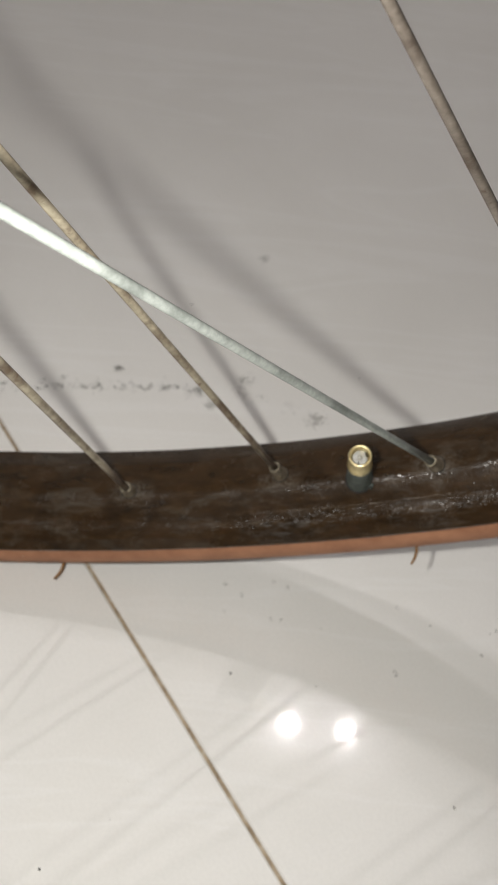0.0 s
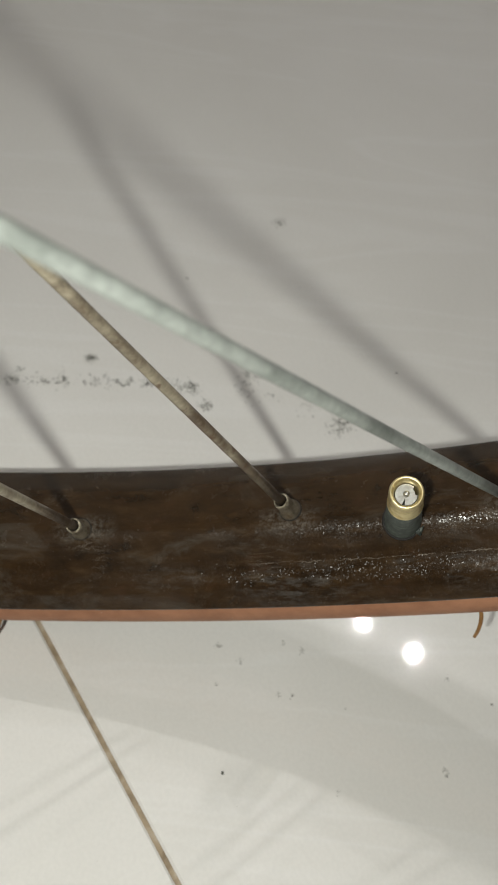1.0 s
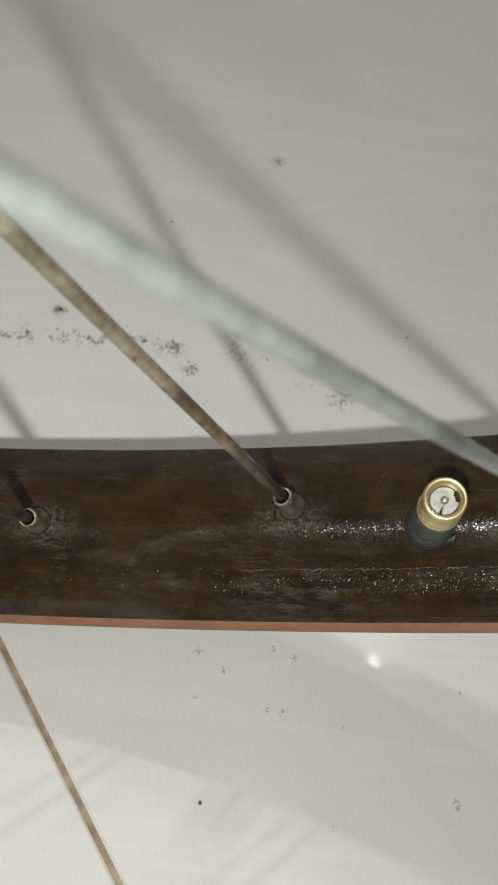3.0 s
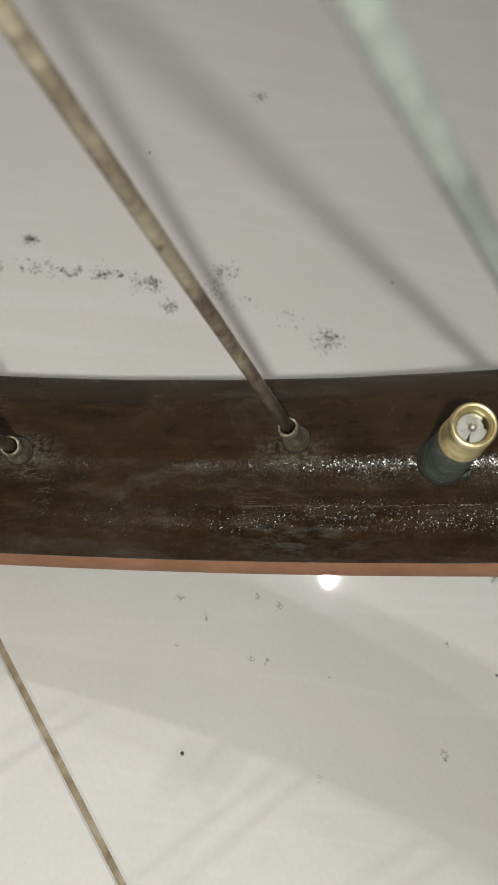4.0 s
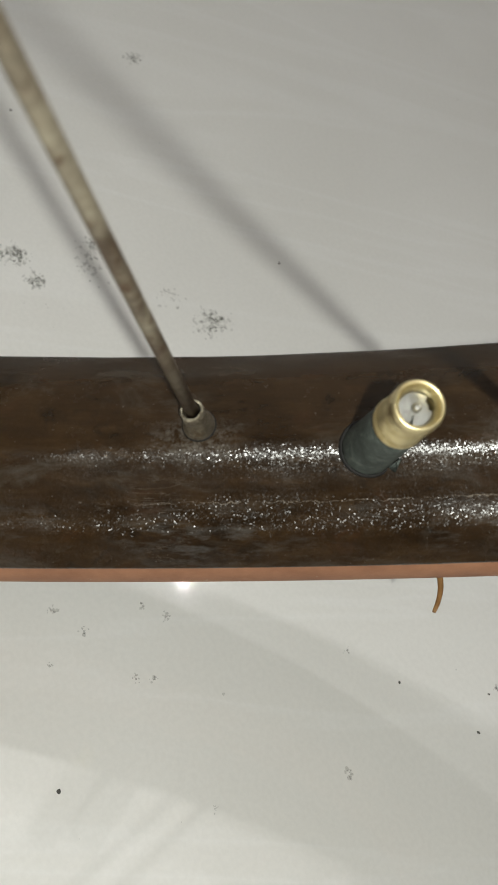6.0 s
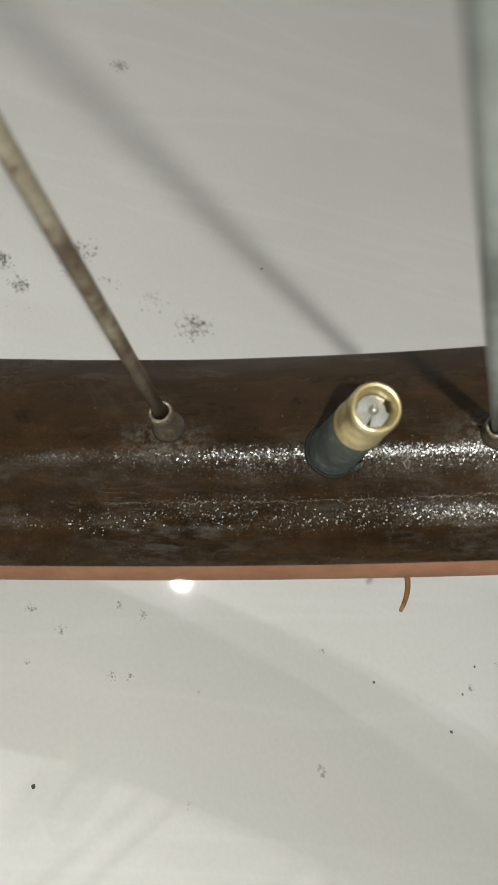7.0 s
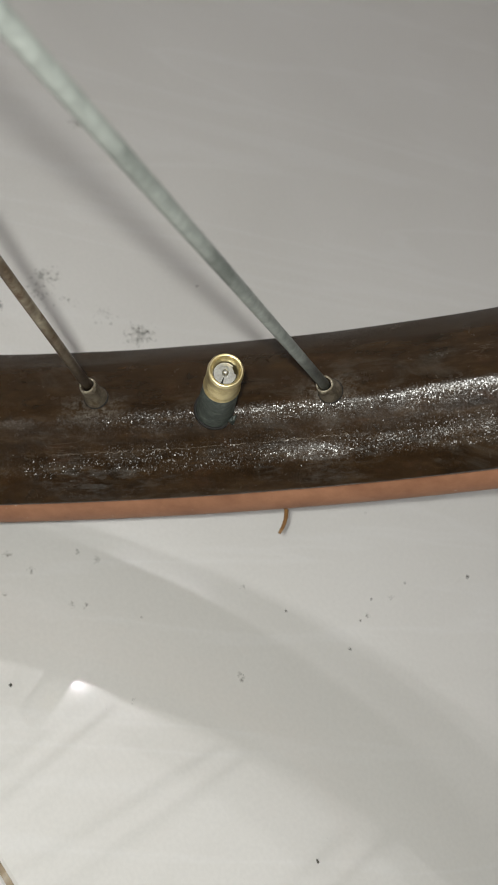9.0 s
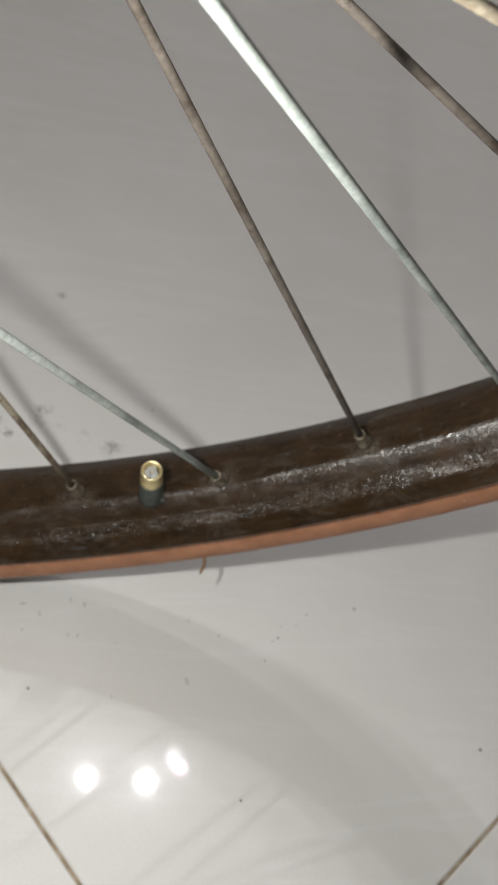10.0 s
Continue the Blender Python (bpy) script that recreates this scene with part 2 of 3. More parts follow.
def mat_spoke(name, low, high, rust, amount, foot):
    """Dulled galvanised wire with rust spots, browner towards the rim."""
    m, n, l, b = material(name, high, 0.5, 0.25)
    v = coords(n, l)
    tone = noise_tex(n, l, v, 75.0, 5, 0.7, 0.3)
    base = ramp(n, l, tone, [(0.36, low), (0.60, high)])
    tc = n.new("ShaderNodeTexCoord")
    reach = n.new("ShaderNodeVectorMath")
    reach.operation = "LENGTH"
    l.new(tc.outputs["Object"], reach.inputs[0])
    edge = n.new("ShaderNodeMath")
    edge.operation = "MULTIPLY_ADD"
    edge.inputs[1].default_value = 0.030
    l.new(noise_tex(n, l, v, 190.0, 4, 0.6), edge.inputs[0])
    l.new(reach.outputs["Value"], edge.inputs[2])
    near_rim = n.new("ShaderNodeMapRange")
    near_rim.inputs["From Min"].default_value, near_rim.inputs["From Max"].default_value = 0.288, 0.322
    near_rim.inputs["To Max"].default_value = foot
    l.new(edge.outputs[0], near_rim.inputs["Value"])
    base = mix(n, l, near_rim.outputs[0], base, low)
    spot = noise_tex(n, l, v, 135.0, 5, 0.7)
    base = mix(n, l, ramp(n, l, spot, [(0.67 - amount, G(0.0)), (0.74 - amount, G(0.75))]), base, rust)
    fine = noise_tex(n, l, v, 700.0, 3, 0.6)
    base = mix(n, l, 0.45, base, ramp(n, l, fine, [(0.3, G(0.45)), (0.65, G(1.0))]), "MULTIPLY")
    l.new(base, b.inputs["Base Color"])
    l.new(ramp(n, l, spot, [(0.4, G(0.36)), (0.7, G(0.7))]), b.inputs["Roughness"])
    bump(n, l, b, noise_tex(n, l, v, 900.0, 3), 0.4, 0.0002)
    return m


def mat_metal(name, base, rough, dirt, scale, pits=0.25):
    m, n, l, b = material(name, base, rough, 1.0)
    v = coords(n, l)
    g = noise_tex(n, l, v, scale, 5, 0.65)
    f = ramp(n, l, g, [(0.45, G(0.0)), (0.64, G(0.85))])
    l.new(mix(n, l, f, base, dirt), b.inputs["Base Color"])
    l.new(ramp(n, l, g, [(0.4, G(rough)), (0.7, G(min(1, rough + 0.3)))]), b.inputs["Roughness"])
    bump(n, l, b, noise_tex(n, l, v, scale * 5, 3), pits, 0.0002)
    return m


def mat_glow(name, colour, strength):
    m = bpy.data.materials.new(name)
    m.use_nodes = True
    n = m.node_tree.nodes
    n.clear()
    out = n.new("ShaderNodeOutputMaterial")
    em = n.new("ShaderNodeEmission")
    em.inputs[0].default_value = (*colour, 1)
    em.inputs[1].default_value = strength
    m.node_tree.links.new(em.outputs[0], out.inputs[0])
    return m


TILE, GROUT = mat_tile(), mat_grout()
WALL = mat_paint("cream_wall_paint", (0.78, 0.765, 0.73))
CEILING = mat_paint("white_ceiling_paint", (0.82, 0.81, 0.79))
RIM, SIDEWALL = mat_rim(), mat_sidewall()
TREAD, STEM = mat_rubber("tread_rubber", (0.022, 0.021, 0.02)), mat_stem()
SPOKE_OLD = mat_spoke("weathered_wire", (0.122, 0.086, 0.056), (0.42, 0.372, 0.275), (0.105, 0.050, 0.022), 0.10, 0.9)
SPOKE_PALE = mat_spoke("galvanised_wire", (0.20, 0.222, 0.205), (0.38, 0.41, 0.385), (0.13, 0.11, 0.07), -0.02, 0.6)
SPOKE_GREY = mat_spoke("stained_wire", (0.062, 0.048, 0.038), (0.165, 0.142, 0.12), (0.055, 0.034, 0.022), 0.06, 0.7)
BEAD = mat_metal("worn_nipple_edge", (0.54, 0.49, 0.38), 0.5, (0.12, 0.09, 0.06), 650.0, 0.9)
# plain black for the rings that stand in for shade inside gaps
GAP_SHADE = mat_paint("gap_shade", (0.008, 0.007, 0.006), 0.7)
BRASS = mat_metal("brass", (0.83, 0.715, 0.42), 0.30, (0.60, 0.48, 0.24), 260.0)
NICKEL = mat_metal("dull_nickel", (0.32, 0.28, 0.215), 0.45, (0.12, 0.085, 0.05), 420.0, 0.9)
PIN = mat_metal("bright_pin", (0.44, 0.44, 0.42), 0.36, (0.28, 0.27, 0.25), 600.0)
ALLOY = mat_metal("hub_alloy", (0.52, 0.52, 0.51), 0.35, (0.2, 0.18, 0.15), 90.0)
HAIR = mat_rubber("brown_rubber", (0.20, 0.105, 0.035))
GLOW = mat_glow("spot_glow", (1.0, 0.972, 0.945), LAMP_WATTS)
DIM_GLOW = mat_glow("dim_spot_glow", (1.0, 0.972, 0.945), DIM_WATTS)
TRIM = mat_paint("white_lamp_trim", (0.8, 0.8, 0.79), 0.4)


# ---------------------------------------------------------------- mesh helpers
def link_mesh(name, bm, mats, parent=None, smooth=True, label="", kind=""):
    me = bpy.data.meshes.new(name)
    bmesh.ops.recalc_face_normals(bm, faces=bm.faces[:])
    bm.to_mesh(me)
    bm.free()
    for m in mats if isinstance(mats, (list, tuple)) else [mats]:
        me.materials.append(m)
    for poly in me.polygons:
        poly.use_smooth = smooth
    ob = new(name, me)
    ob.parent = parent
    return tagged(ob, label=label, kind=kind)


def part(name, bm, mats, parent, label="", smooth=True):
    return link_mesh(name, bm, mats, parent, smooth, label)


def box(bm, x0, y0, z0, x1, y1, z1, bevel=0.0):
    made = bmesh.ops.create_cube(bm, size=1.0, matrix=Matrix.Translation(((x0 + x1) / 2, (y0 + y1) / 2, (z0 + z1) / 2)) @ Matrix.Diagonal((x1 - x0, y1 - y0, z1 - z0, 1)))
    if bevel:
        edges = list({e for v in made["verts"] for e in v.link_edges})
        bmesh.ops.bevel(bm, geom=edges, offset=bevel, segments=1, affect="EDGES")


def lathe(bm, rows, seg=24, m=Matrix(), closed=False, mat=None):
    """Turns rows of (radius, height) about the z axis of m."""
    rings = []
    for r, h in rows:
        if r < 1e-7:
            rings.append([bm.verts.new(m @ Vector((0, 0, h)))])
        else:
            rings.append([bm.verts.new(m @ Vector((r * cos(2 * pi * i / seg), r * sin(2 * pi * i / seg), h))) for i in range(seg)])
    pairs = list(zip(rings, rings[1:])) + ([(rings[-1], rings[0])] if closed else [])
    for k, (a, b) in enumerate(pairs):
        for i in range(seg):
            j = (i + 1) % seg
            f = [a[i % len(a)], a[j % len(a)], b[j % len(b)], b[i % len(b)]]
            f = list(dict.fromkeys(f))
            if len(f) > 2:
                face = bm.faces.new(f)
                if mat:
                    face.material_index = mat(k)


def along(a, b):
    """A frame at a whose z axis points to b."""
    a, b = Vector(a), Vector(b)
    return Matrix.Translation(a) @ (b - a).to_track_quat("Z", "Y").to_matrix().to_4x4()


def tube(bm, pts, radii, seg=10):
    rings = []
    for i, q in enumerate(pts):
        d = (pts[min(i + 1, len(pts) - 1)] - pts[max(i - 1, 0)]).normalized()
        fm = d.to_track_quat("Z", "Y").to_matrix()
        rings.append([bm.verts.new(q + fm @ Vector((radii[i] * cos(2 * pi * k / seg), radii[i] * sin(2 * pi * k / seg), 0))) for k in range(seg)])
    for a, b in zip(rings, rings[1:]):
        for k in range(seg):
            bm.faces.new((a[k], a[(k + 1) % seg], b[(k + 1) % seg], b[k]))
    bm.faces.new(rings[0][::-1])
    bm.faces.new(rings[-1])


# ---------------------------------------------------------------- room
TILE_TURN = radians(-46.2)
CORNER = Vector((0.1661, 0.0791, 0.0))      # where four tiles meet
TILE_SIZE, JOINT = 0.80, 0.0014
room = Matrix.Translation(CORNER) @ Matrix.Rotation(TILE_TURN, 4, "Z")
LO, HI, HIGH = -2, 3, 2.6                   # room in tiles each way

bm = bmesh.new()
box(bm, LO * TILE_SIZE, LO * TILE_SIZE, -0.06, HI * TILE_SIZE, HI * TILE_SIZE, -0.0009)
floor = tagged(link_mesh("floor", bm, GROUT, None, False), "floor of polished off-white tiles with brown grout lines", "floor", kind="structure")
floor.matrix_world = room


def room_box(name, x0, y0, z0, x1, y1, z1, mat, label, category):
    b = bmesh.new()
    box(b, x0, y0, z0, x1, y1, z1)
    ob = tagged(link_mesh(name, b, mat, None, False), label, category, kind="structure")
    ob.matrix_world = room
    return ob


A, B, T = LO * TILE_SIZE, HI * TILE_SIZE, 0.12
room_box("wall_north", A - T, B, -0.06, B + T, B + T, HIGH, WALL, "plain cream painted wall", "wall")
room_box("wall_south", A - T, A - T, -0.06, B + T, A, HIGH, WALL, "plain cream painted wall", "wall")
room_box("wall_east", B, A, -0.06, B + T, B, HIGH, WALL, "plain cream painted wall", "wall")
room_box("wall_west", A - T, A, -0.06, A, B, HIGH, WALL, "plain cream painted wall", "wall")
room_box("ceiling", A - T, A - T, HIGH, B + T, B + T, HIGH + 0.1, CEILING, "plain white painted ceiling", "ceiling")


# ---------------------------------------------------------------- ceiling spots
def ceiling_spot(glow, size=1.0):
    e = new("ceiling_spot", None)
    b = bmesh.new()
    lathe(b, [(r * size, h) for r, h in ((0.0135, -0.005), (0.0140, -0.010), (0.020, -0.014), (0.028, -0.010), (0.030, 0.0))], 32)
    part("trim_ring", b, TRIM, e, "white round trim ring")
    b = bmesh.new()
    lathe(b, [(r * size, h) for r, h in ((0.0, -0.0075), (0.008, -0.0075), (0.0135, -0.006))], 32)
    part("diffuser", b, glow, e, "glowing warm white diffuser")
    return tagged(e, "lit round spot lamp set in the white ceiling", "ceiling lamp", "ceiling spots")


strong = ceiling_spot(GLOW)
strong.matrix_basis = Matrix.Translation((0.433, 1.175, HIGH))
copy_thing(strong, Matrix.Translation((0.625, 1.192, HIGH)))
dim = ceiling_spot(DIM_GLOW, 0.42)
dim.matrix_basis = Matrix.Translation((0.702, 1.290, HIGH))
copy_thing(dim, Matrix.Translation((0.740, 1.256, HIGH)))
mild = ceiling_spot(DIM_GLOW)
mild.matrix_basis = Matrix.Translation((0.55, 1.555, HIGH))
copy_thing(mild, Matrix.Translation((0.735, 1.49, HIGH)))


# ---------------------------------------------------------------- wheel
WHEEL = pose(-0.0314, 0.1512, 0.3489, 12.90, 0, 10.94)
R_TIP, STAGGER = 0.3115, 0.0020             # top of the nipples, and how far they stand off the middle


def wheel_at(r, th, side):
    """Wheel's own frame: radius, angle from the foot, distance sideways."""
    return Vector((r * sin(th), side, -r * cos(th)))


wheel = tagged(new("bicycle_wheel", None), "bicycle wheel with dark brown rim and tan sidewalls on the floor", "bicycle wheel")
wheel.matrix_world = WHEEL


def ring(bm, profile, seg, closed=True, mats=None, wob=None):
    """Sweeps (side, radius) rows round the hub."""
    rings = []
    for i in range(seg):
        th = 2 * pi * i / seg
        rings.append([bm.verts.new(wheel_at(r + (wob(th, k) if wob else 0), th, s)) for k, (s, r) in enumerate(profile)])
    cnt = len(profile)
    for i in range(seg):
        a, b = rings[i], rings[(i + 1) % seg]
        for k in range(cnt if closed else cnt - 1):
            f = bm.faces.new((a[k], a[(k + 1) % cnt], b[(k + 1) % cnt], b[k]))
            if mats:
                f.material_index = mats(k)


def rounded(corners):
    """(side, radius, bend) corners of a section; each bend becomes a short arc."""
    out = []
    for i, (x, y, bend) in enumerate(corners):
        p, a, c = Vector((x, y)), Vector(corners[i - 1][:2]), Vector(corners[(i + 1) % len(corners)][:2])
        if not bend:
            out.append((x, y))
            continue
        u, v = p + (a - p).normalized() * bend, p + (c - p).normalized() * bend
        for k in range(6):
            t = k / 5
            q = u * (1 - t) ** 2 + p * 2 * t * (1 - t) + v * t ** 2
            out.append((q.x, q.y))
    return out


RIM_PROFILE = rounded([(-0.0163, 0.3345, 0), (-0.0181, 0.3281, 0.0005), (-0.0144, 0.3237, 0.0022), (-0.0098, 0.3219, 0.0022), (-0.0016, 0.3173, 0.0026),
                       (0.0100, 0.3205, 0.0020), (0.0173, 0.3264, 0.0010), (0.0170, 0.3345, 0), (0.0, 0.3350, 0)])
b = bmesh.new()
ring(b, RIM_PROFILE, 360, wob=lambda th, k: 0.00022 * noise.noise(Vector((th * 22, k * 0.35, 3.0))) + (0.0002 * noise.noise(Vector((th * 60, k, 7.0))) if k in (4, 32) else 0))
part("rim", b, RIM, wheel, "dark brown enamelled rim, dusty and pitted")

TYRE_WIDE, TYRE_HIGH, TYRE_C = 0.0176, 0.0151, 0.3425
prof = []
for k in range(40):
    a = radians(-146 + 292 * k / 39)        # from the bead on one side over the tread to the other
    prof.append((TYRE_WIDE * sin(a), TYRE_C + TYRE_HIGH * cos(a) * (1.0 if abs(a) < 1.6 else 0.9)))
b = bmesh.new()
ring(b, prof, 300, mats=lambda k: 1 if 13 <= k <= 25 else 0)
part("tyre", b, [SIDEWALL, TREAD], wheel, "tyre with tan sidewalls and black tread")

# hub
RH, PSI, FAR, NEAR = 0.0213, 1.40, 0.0052, -0.0552
HUB_AT = Vector((-0.0040, 0.0, 0.0022))
LIE = Matrix.Translation(HUB_AT) @ Matrix.Rotation(radians(-90), 4, "X")   # z of the lathe to the far side
b = bmesh.new()
rows = [(0.0, NEAR - 0.012), (0.012, NEAR - 0.012), (0.014, NEAR - 0.004), (RH + 0.004, NEAR - 0.0015), (RH + 0.004, NEAR + 0.0015), (0.019, NEAR + 0.004),
        (0.016, NEAR + 0.012), (0.016, FAR - 0.012), (0.019, FAR - 0.004), (RH + 0.004, FAR - 0.0015), (RH + 0.004, FAR + 0.0015), (0.014, FAR + 0.004), (0.012, FAR + 0.012), (0.0, FAR + 0.012)]
lathe(b, rows, 40, LIE)
hub = part("hub", b, ALLOY, wheel, "dull alloy hub with two flanges")
b = bmesh.new()
lathe(b, [(0.0, NEAR - 0.03), (0.0048, NEAR - 0.03), (0.0048, FAR + 0.03), (0.0, FAR + 0.03)], 16, LIE)
part("axle", b, NICKEL, hub)


def nipple_mesh(m, worn):
    """Along z of m, from inside the rim (0) to the open tip (0.0105)."""
    bm = bmesh.new()
    lathe(bm, [(0.0, 0.0), (0.0026, 0.0), (0.00265, 0.0020), (0.0026, 0.0032), (0.00245, 0.0044), (0.00215, 0.0054), (0.00192, 0.0060), (0.00188, 0.0075), (0.00186, 0.0093),
               (0.00180, 0.0101), (0.00166, 0.0105), (0.00138, 0.0105), (0.00125, 0.0098), (0.00112, 0.0080)], 28, m, mat=lambda k: 1 if 8 <= k <= 10 else 0)
    # four spanner flats
    back = m.inverted()
    for v in bm.verts:
        q = back @ v.co
        if 0.0056 < q.z < 0.0096 and q.xy.length > 0.0015:
            q = Vector((max(-0.00158, min(0.00158, q.x)), max(-0.00158, min(0.00158, q.y)), q.z))
        # battered lip
        if q.z > 0.0098:
            q.z += 0.00035 * noise.noise(Vector((q.x * 900, q.y * 900, worn)))
        v.co = m @ q
    return bm


for i in range(SPOKES):
    th = TH0 + STEP * i
    odd = i % 2
    tip = wheel_at(R_TIP, th, STAGGER if odd else -STAGGER)
    sign = (-1, 1, 1, -1)[i % 4]
    end = HUB_AT + wheel_at(RH, th - sign * PSI, FAR if odd else NEAR)
    way = (end - tip).normalized()
    b = bmesh.new()
    pts = [tip - way * 0.004 + way * ((end - tip).length + 0.004) * k / 12 for k in range(13)]
    tube(b, pts, [0.00102] * 13, 14)
    spoke = part("spoke", b, SPOKE_OLD if i in (0, 1, 6) else SPOKE_GREY if odd else SPOKE_PALE, wheel, "brown weathered spoke with rust spots" if i in (0, 1, 6) else "dark brown stained spoke" if odd else "pale galvanised spoke")
    part("nipple", nipple_mesh(along(tip - way * 0.0100, tip), i * 3.7), [NICKEL, BEAD], spoke, "dull grey spoke nipple")
    # added black ring: the shade in the gap round the nipple, as a shape
    b = bmesh.new()
    lathe(b, [(0.0021, 0.0), (0.0025, 0.0002), (0.0027, 0.0), (0.0025, -0.0006), (0.0021, -0.0006)], 20, along(tip - way * 0.0062, tip), closed=True)
    part("nipple_gap_ring", b, GAP_SHADE, spoke, "black ring standing in for the shaded gap where the nipple leaves the rim")

# valve: leans a little along the rim
V_BASE, V_TIP = wheel_at(0.3190, 0.4965, -0.0021), wheel_at(0.2943, 0.5179, -0.0046)
vm = along(V_BASE, V_TIP)
V_LEN = (V_TIP - V_BASE).length
b = bmesh.new()
rows = [(0.0, -0.004), (0.00405, -0.004), (0.00405, 0.0020), (0.0039, 0.0040), (0.0038, 0.0080), (0.0036, V_LEN - 0.0102), (0.0034, V_LEN - 0.0092), (0.0032, V_LEN - 0.0090), (0.0, V_LEN - 0.0090)]
lathe(b, rows, 40, vm)
for v in b.verts:
    v.co += (v.co - V_BASE).cross(V_TIP - V_BASE).normalized() * 0.00012 * noise.noise(v.co * 420)
valve = part("valve", b, STEM, wheel, "dull black rubber valve stem")
b = bmesh.new()
z0 = V_LEN - 0.0092
rows = [(0.0028, z0 - 0.002), (0.00352, z0), (0.00366, z0 + 0.0003), (0.00366, z0 + 0.0007), (0.00350, z0 + 0.0010), (0.00318, z0 + 0.0012), (0.00316, z0 + 0.0016)]
zz = z0 + 0.0017
while zz < V_LEN - 0.0036:
    rows += [(0.00318, zz), (0.00343, zz + 0.00022), (0.00345, zz + 0.00034), (0.00318, zz + 0.00056)]
    zz += 0.00060
rows += [(0.00318, V_LEN - 0.0031), (0.00344, V_LEN - 0.0028), (0.00346, V_LEN - 0.0023), (0.00330, V_LEN - 0.0020), (0.00346, V_LEN - 0.0016), (0.00344, V_LEN - 0.0006),
         (0.00328, V_LEN - 0.0001), (0.00302, V_LEN), (0.00275, V_LEN - 0.0002), (0.00250, V_LEN - 0.0007), (0.00238, V_LEN - 0.0012), (0.00232, V_LEN - 0.0018), (0.0022, V_LEN - 0.0080)]
lathe(b, rows, 48, vm)
part("threaded_tip", b, BRASS, valve, "bright brass threaded valve end")
# core: a notched half-round bridge with a slot, and the pin in its middle
b = bmesh.new()
count = 80
low, top = [], []
for k in range(count):
    a = 2 * pi * k / count
    r = 0.0017 if 1.1 < a < 1.9 else 0.00215
    if 5.54 < a < 5.66:
        r = 0.00075
    low.append(b.verts.new(vm @ Vector((r * cos(a), r * sin(a), V_LEN - 0.0075))))
    top.append(b.verts.new(vm @ Vector((r * cos(a), r * sin(a), V_LEN - 0.0020))))
for k in range(count):
    b.faces.new((low[k], low[(k + 1) % count], top[(k + 1) % count], top[k]))
b.faces.new(top)
part("valve_core", b, PIN, valve, "bright metal valve core with a slot", False)
b = bmesh.new()
lathe(b, [(0.00060, V_LEN - 0.0024), (0.00060, V_LEN - 0.0012), (0.00048, V_LEN - 0.0009), (0.0002, V_LEN - 0.0008), (0.0, V_LEN - 0.0008)], 16, vm)
part("pin", b, PIN, valve, "bright rounded valve pin")

# torn burr of rubber at the foot of the stem
b = bmesh.new()
foot = V_BASE + (V_TIP - V_BASE) * 0.10
burr = [b.verts.new(foot + Vector(q)) for q in ((0.0024, -0.0032, 0.0), (0.0044, -0.0022, 0.0), (0.0040, -0.0038, -0.0006), (0.0030, -0.0026, 0.0020), (0.0042, -0.0018, 0.0014))]
for tri in ((0, 1, 2), (0, 3, 4, 1), (0, 2, 3), (2, 4, 3), (1, 4, 2)):
    b.faces.new([burr[k] for k in tri])
bmesh.ops.bevel(b, geom=b.edges[:], offset=0.00012, segments=2, affect="EDGES")
part("rubber_burr", b, STEM, valve, "torn burr of black rubber")
# added black ring in place of the dark shade between stem and hole
b = bmesh.new()
lathe(b, [(0.0040, 0.0006), (0.0043, 0.0007), (0.0045, 0.0002), (0.0043, -0.0006), (0.0040, -0.0006)], 36, vm, closed=True)
part("valve_gap_ring", b, GAP_SHADE, wheel, "black ring standing in for the shaded gap round the valve hole")

# moulding hairs on the tyre
for th, side in ((0.530, -0.0163), (0.172, -0.0163)):
    root = wheel_at(0.3480, th, side)
    b = bmesh.new()
    pts = [root + Vector((-0.000075 * k * k, -0.00112 * k, 0.0003 * k)) for k in range(7)]
    tube(b, pts, [0.00055, 0.00052, 0.0005, 0.00048, 0.00045, 0.00042, 0.00035], 8)
    part("moulding_hair", b, HAIR, wheel, "short brown rubber moulding hair on the tyre")


# ---------------------------------------------------------------- dirt on the floor
def mat_dirt(name, low, high, film=1.0):
    m, n, l, b = material(name, low, 0.9)
    g = n.new("ShaderNodeNewGeometry")
    l.new(ramp(n, l, g.outputs["Random Per Island"], [(0.0, low), (1.0, high)]), b.inputs["Base Color"])
    b.inputs["Alpha"].default_value = film
    return m


DIRT = mat_dirt("dried_dirt", (0.14, 0.145, 0.125), (0.34, 0.335, 0.30), 0.21)
DUST = mat_dirt("pale_dust", (0.22, 0.22, 0.195), (0.42, 0.41, 0.38), 0.26)
BLACK_DIRT = mat_dirt("black_dirt", (0.05, 0.05, 0.046), (0.14, 0.13, 0.11), 0.8)
rnd = random.Random(11)


def flake(bm, x, y, size, thick=0.03):
    """A low irregular crumb stuck to the floor."""
    cnt = rnd.randint(6, 9)
    turn, lean = rnd.random() * 6.3, 0.55 + 0.45 * rnd.random()
    rim_v, top_v = [], []
    for i in range(cnt):
        a = 2 * pi * i / cnt
        r = size * (0.6 + 0.55 * rnd.random())
        dx, dy = r * cos(a), r * sin(a) * lean
        px, py = x + dx * cos(turn) - dy * sin(turn), y + dx * sin(turn) + dy * cos(turn)
        rim_v.append(bm.verts.new((px, py, 0.00002)))
        top_v.append(bm.verts.new((x + (px - x) * 0.7, y + (py - y) * 0.7, 0.00002 + size * thick * (0.6 + 0.6 * rnd.random()))))
    for i in range(cnt):
        j = (i + 1) % cnt
        bm.faces.new((rim_v[i], rim_v[j], top_v[j], top_v[i]))
    bm.faces.new(top_v)


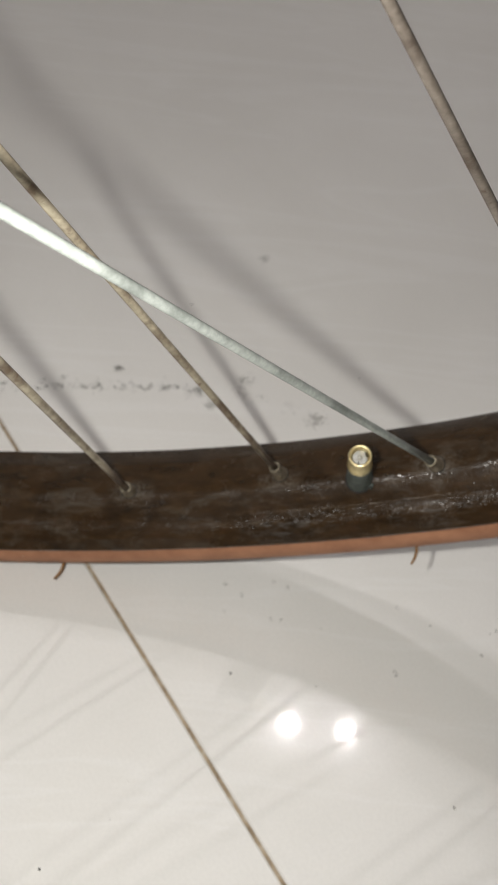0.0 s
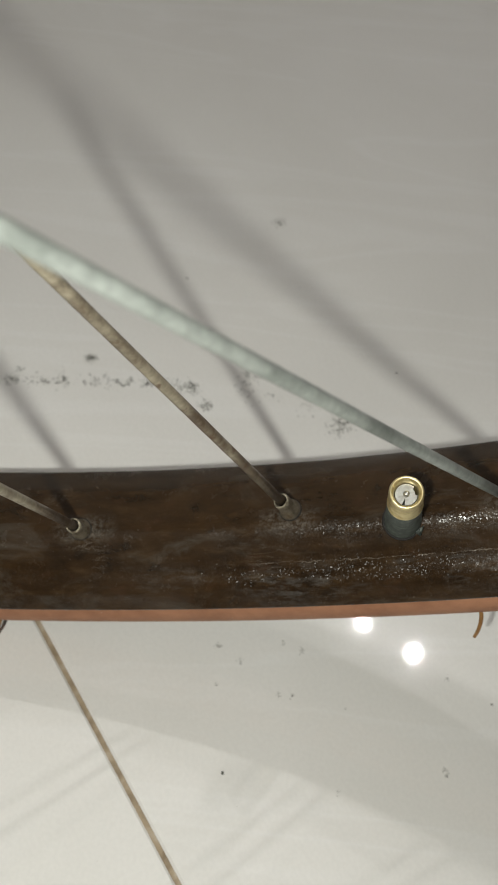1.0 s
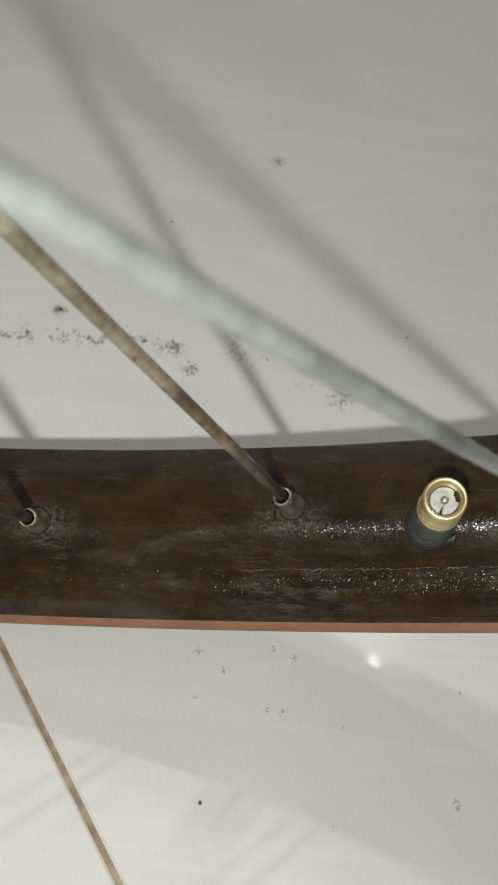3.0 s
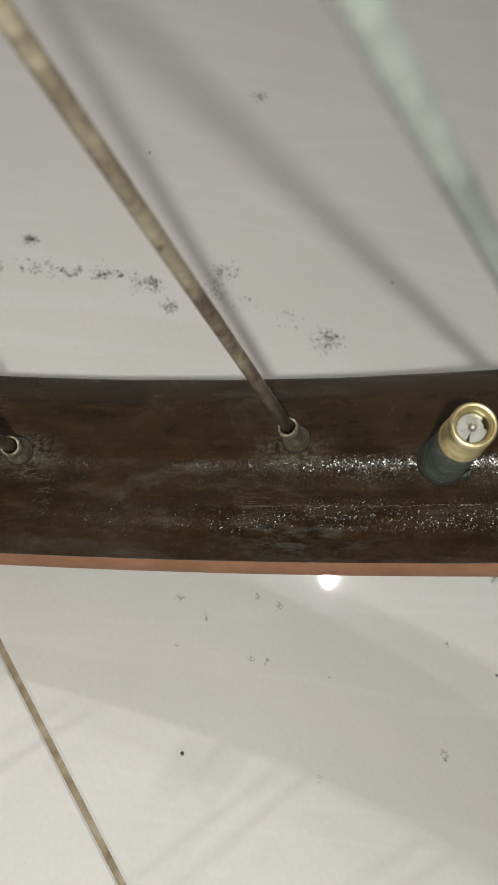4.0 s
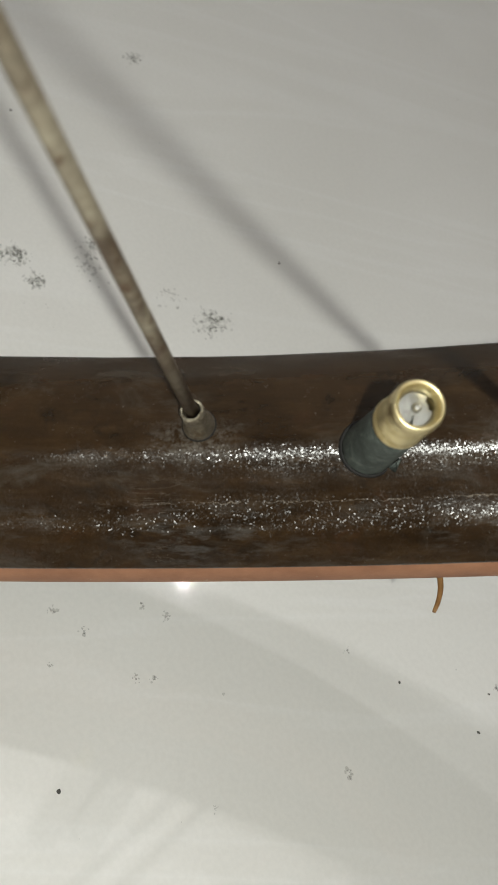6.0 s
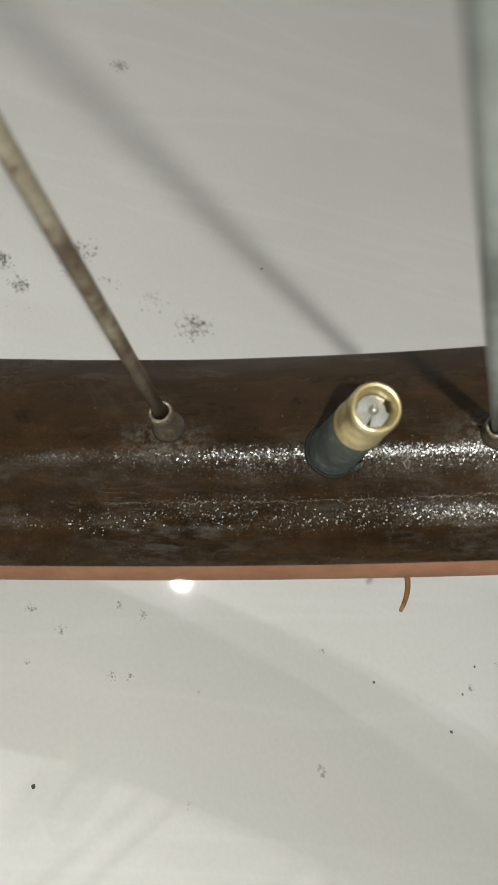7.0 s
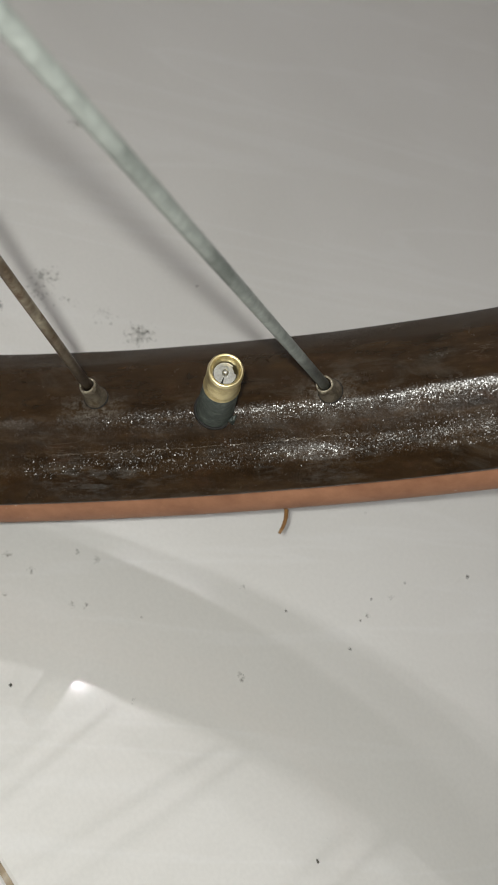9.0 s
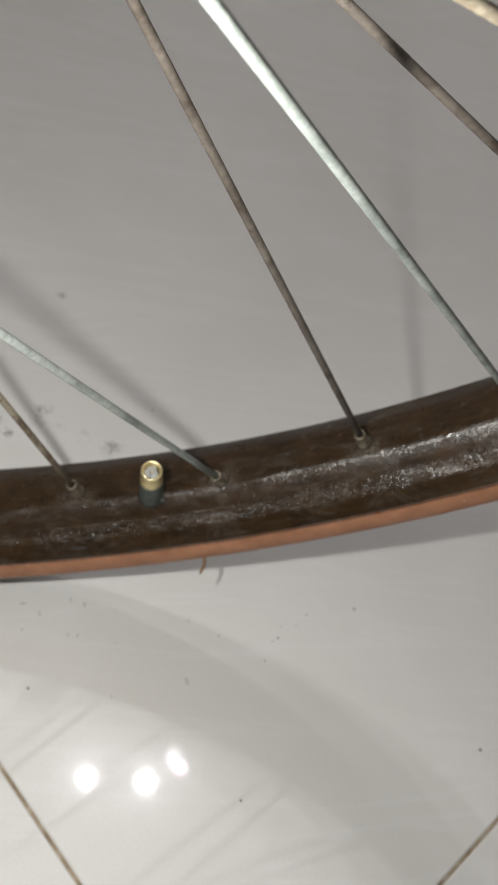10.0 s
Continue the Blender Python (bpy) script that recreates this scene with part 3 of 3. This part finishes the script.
def cluster(bm, x, y, spread, count, small, large, squash=1.0, turn=0.0):
    for _ in range(round(count * 1.4)):
        dx, dy = (spread * max(-1.5, min(1.5, 0.55 * rnd.gauss(0, 1))) for _ in range(2))
        dy *= squash
        flake(bm, x + dx * cos(turn) - dy * sin(turn), y + dx * sin(turn) + dy * cos(turn), 0.85 * (small + (large - small) * rnd.random() ** 2))


b = bmesh.new()
cluster(b, 0.0087, 0.3244, 0.0019, 80, 0.0002, 0.0009)
cluster(b, 0.0514, 0.3160, 0.0024, 70, 0.0002, 0.0009)
cluster(b, 0.0640, 0.3330, 0.0056, 95, 0.0002, 0.0009, 0.7, 0.9)
cluster(b, 0.0620, 0.3345, 0.0018, 30, 0.0002, 0.0008)
cluster(b, 0.0635, 0.3250, 0.0034, 26, 0.0002, 0.0008)
cluster(b, 0.0715, 0.3262, 0.0034, 20, 0.0002, 0.0008, 0.5)
cluster(b, 0.0847, 0.3244, 0.0030, 24, 0.0002, 0.0008)
cluster(b, 0.0969, 0.3207, 0.0046, 150, 0.0002, 0.0009, 0.8, 0.8)
cluster(b, 0.0593, 0.4138, 0.0026, 34, 0.0003, 0.0011)
cluster(b, 0.0560, 0.3080, 0.0050, 8, 0.0001, 0.0004)
# a broken, wandering line of dried drops
track = [(-0.060, 0.288), (-0.033, 0.2996), (-0.0118, 0.3092), (0.009, 0.3139), (0.0255, 0.3195), (0.0368, 0.3222), (0.0470, 0.3205)]
for (ax, ay), (bx, by) in zip(track, track[1:]):
    for _ in range(15):
        u, w = rnd.random() ** 0.8, rnd.gauss(0, 0.0016)
        cluster(b, ax + (bx - ax) * u + w * 0.3, ay + (by - ay) * u + w, 0.0007 + 0.0026 * rnd.random() ** 1.5, rnd.randint(4, 18), 0.0002, 0.0008)
tagged(link_mesh("dried_dirt", b, DIRT, None, False), "dried grey dirt spots scattered on the white tiles", "dirt", kind="stuff")

b = bmesh.new()
for x, y, r in ((0.0822, 0.1998, 0.0006), (0.2131, 0.2612, 0.0006), (0.1758, 0.2378, 0.0004), (0.1794, 0.2454, 0.0004), (0.1908, 0.2536, 0.00045), (0.1643, 0.1708, 0.0007),
                (0.0369, 0.1254, 0.0007), (0.0312, 0.3720, 0.0005), (0.1134, 0.3498, 0.0005), (0.1525, 0.2355, 0.0004), (0.1725, 0.2283, 0.0005), (0.2660, 0.2060, 0.0008)):
    flake(b, x, y, r, 0.4)
tagged(link_mesh("black_specks", b, BLACK_DIRT, None, False), "tiny black specks of dirt on the white tiles", "dirt", kind="stuff")

b = bmesh.new()
for x, y, r in ((0.0733, 0.2336, 0.0008), (0.0915, 0.2389, 0.0007), (0.0971, 0.2381, 0.0008), (0.0809, 0.2309, 0.0008), (0.0927, 0.2235, 0.0007), (0.0968, 0.2243, 0.0006),
                (0.0753, 0.2225, 0.0005), (0.1406, 0.2132, 0.0009), (0.1127, 0.2018, 0.0005), (0.1394, 0.2400, 0.0006), (0.1779, 0.2398, 0.0008), (0.1860, 0.2475, 0.0006)):
    cluster(b, x, y, r * 1.3, 7, r * 0.3, r * 0.75)
for _ in range(260):
    flake(b, rnd.uniform(-0.15, 0.42), rnd.uniform(0.08, 0.62), 0.0001 + 0.0003 * rnd.random() ** 4)
tagged(link_mesh("dust_specks", b, DUST, None, False), "faint grey dust specks on the white tiles", "dust", kind="stuff")


# ---------------------------------------------------------------- tiles, one by one
def tile_mesh():
    b = bmesh.new()
    s = TILE_SIZE / 2 - JOINT / 2
    top = [b.verts.new((x * (s - 0.0006), y * (s - 0.0006), 0.0)) for x, y in ((-1, -1), (1, -1), (1, 1), (-1, 1))]
    mid = [b.verts.new((x * s, y * s, -0.0006)) for x, y in ((-1, -1), (1, -1), (1, 1), (-1, 1))]
    low = [b.verts.new((x * s, y * s, -0.010)) for x, y in ((-1, -1), (1, -1), (1, 1), (-1, 1))]
    b.faces.new(top)
    for p, q in ((top, mid), (mid, low)):
        for k in range(4):
            b.faces.new((p[k], q[k], q[(k + 1) % 4], p[(k + 1) % 4]))
    me = bpy.data.meshes.new("tile")
    bmesh.ops.recalc_face_normals(b, faces=b.faces[:])
    b.to_mesh(me)
    b.free()
    me.materials.append(TILE)
    return me


tile_data = tile_mesh()
for ix in range(LO, HI):
    for iy in range(LO, HI):
        ob = new("tile", tile_data)
        ob.parent = floor
        ob.matrix_basis = Matrix.Translation(((ix + 0.5) * TILE_SIZE, (iy + 0.5) * TILE_SIZE, 0.0))
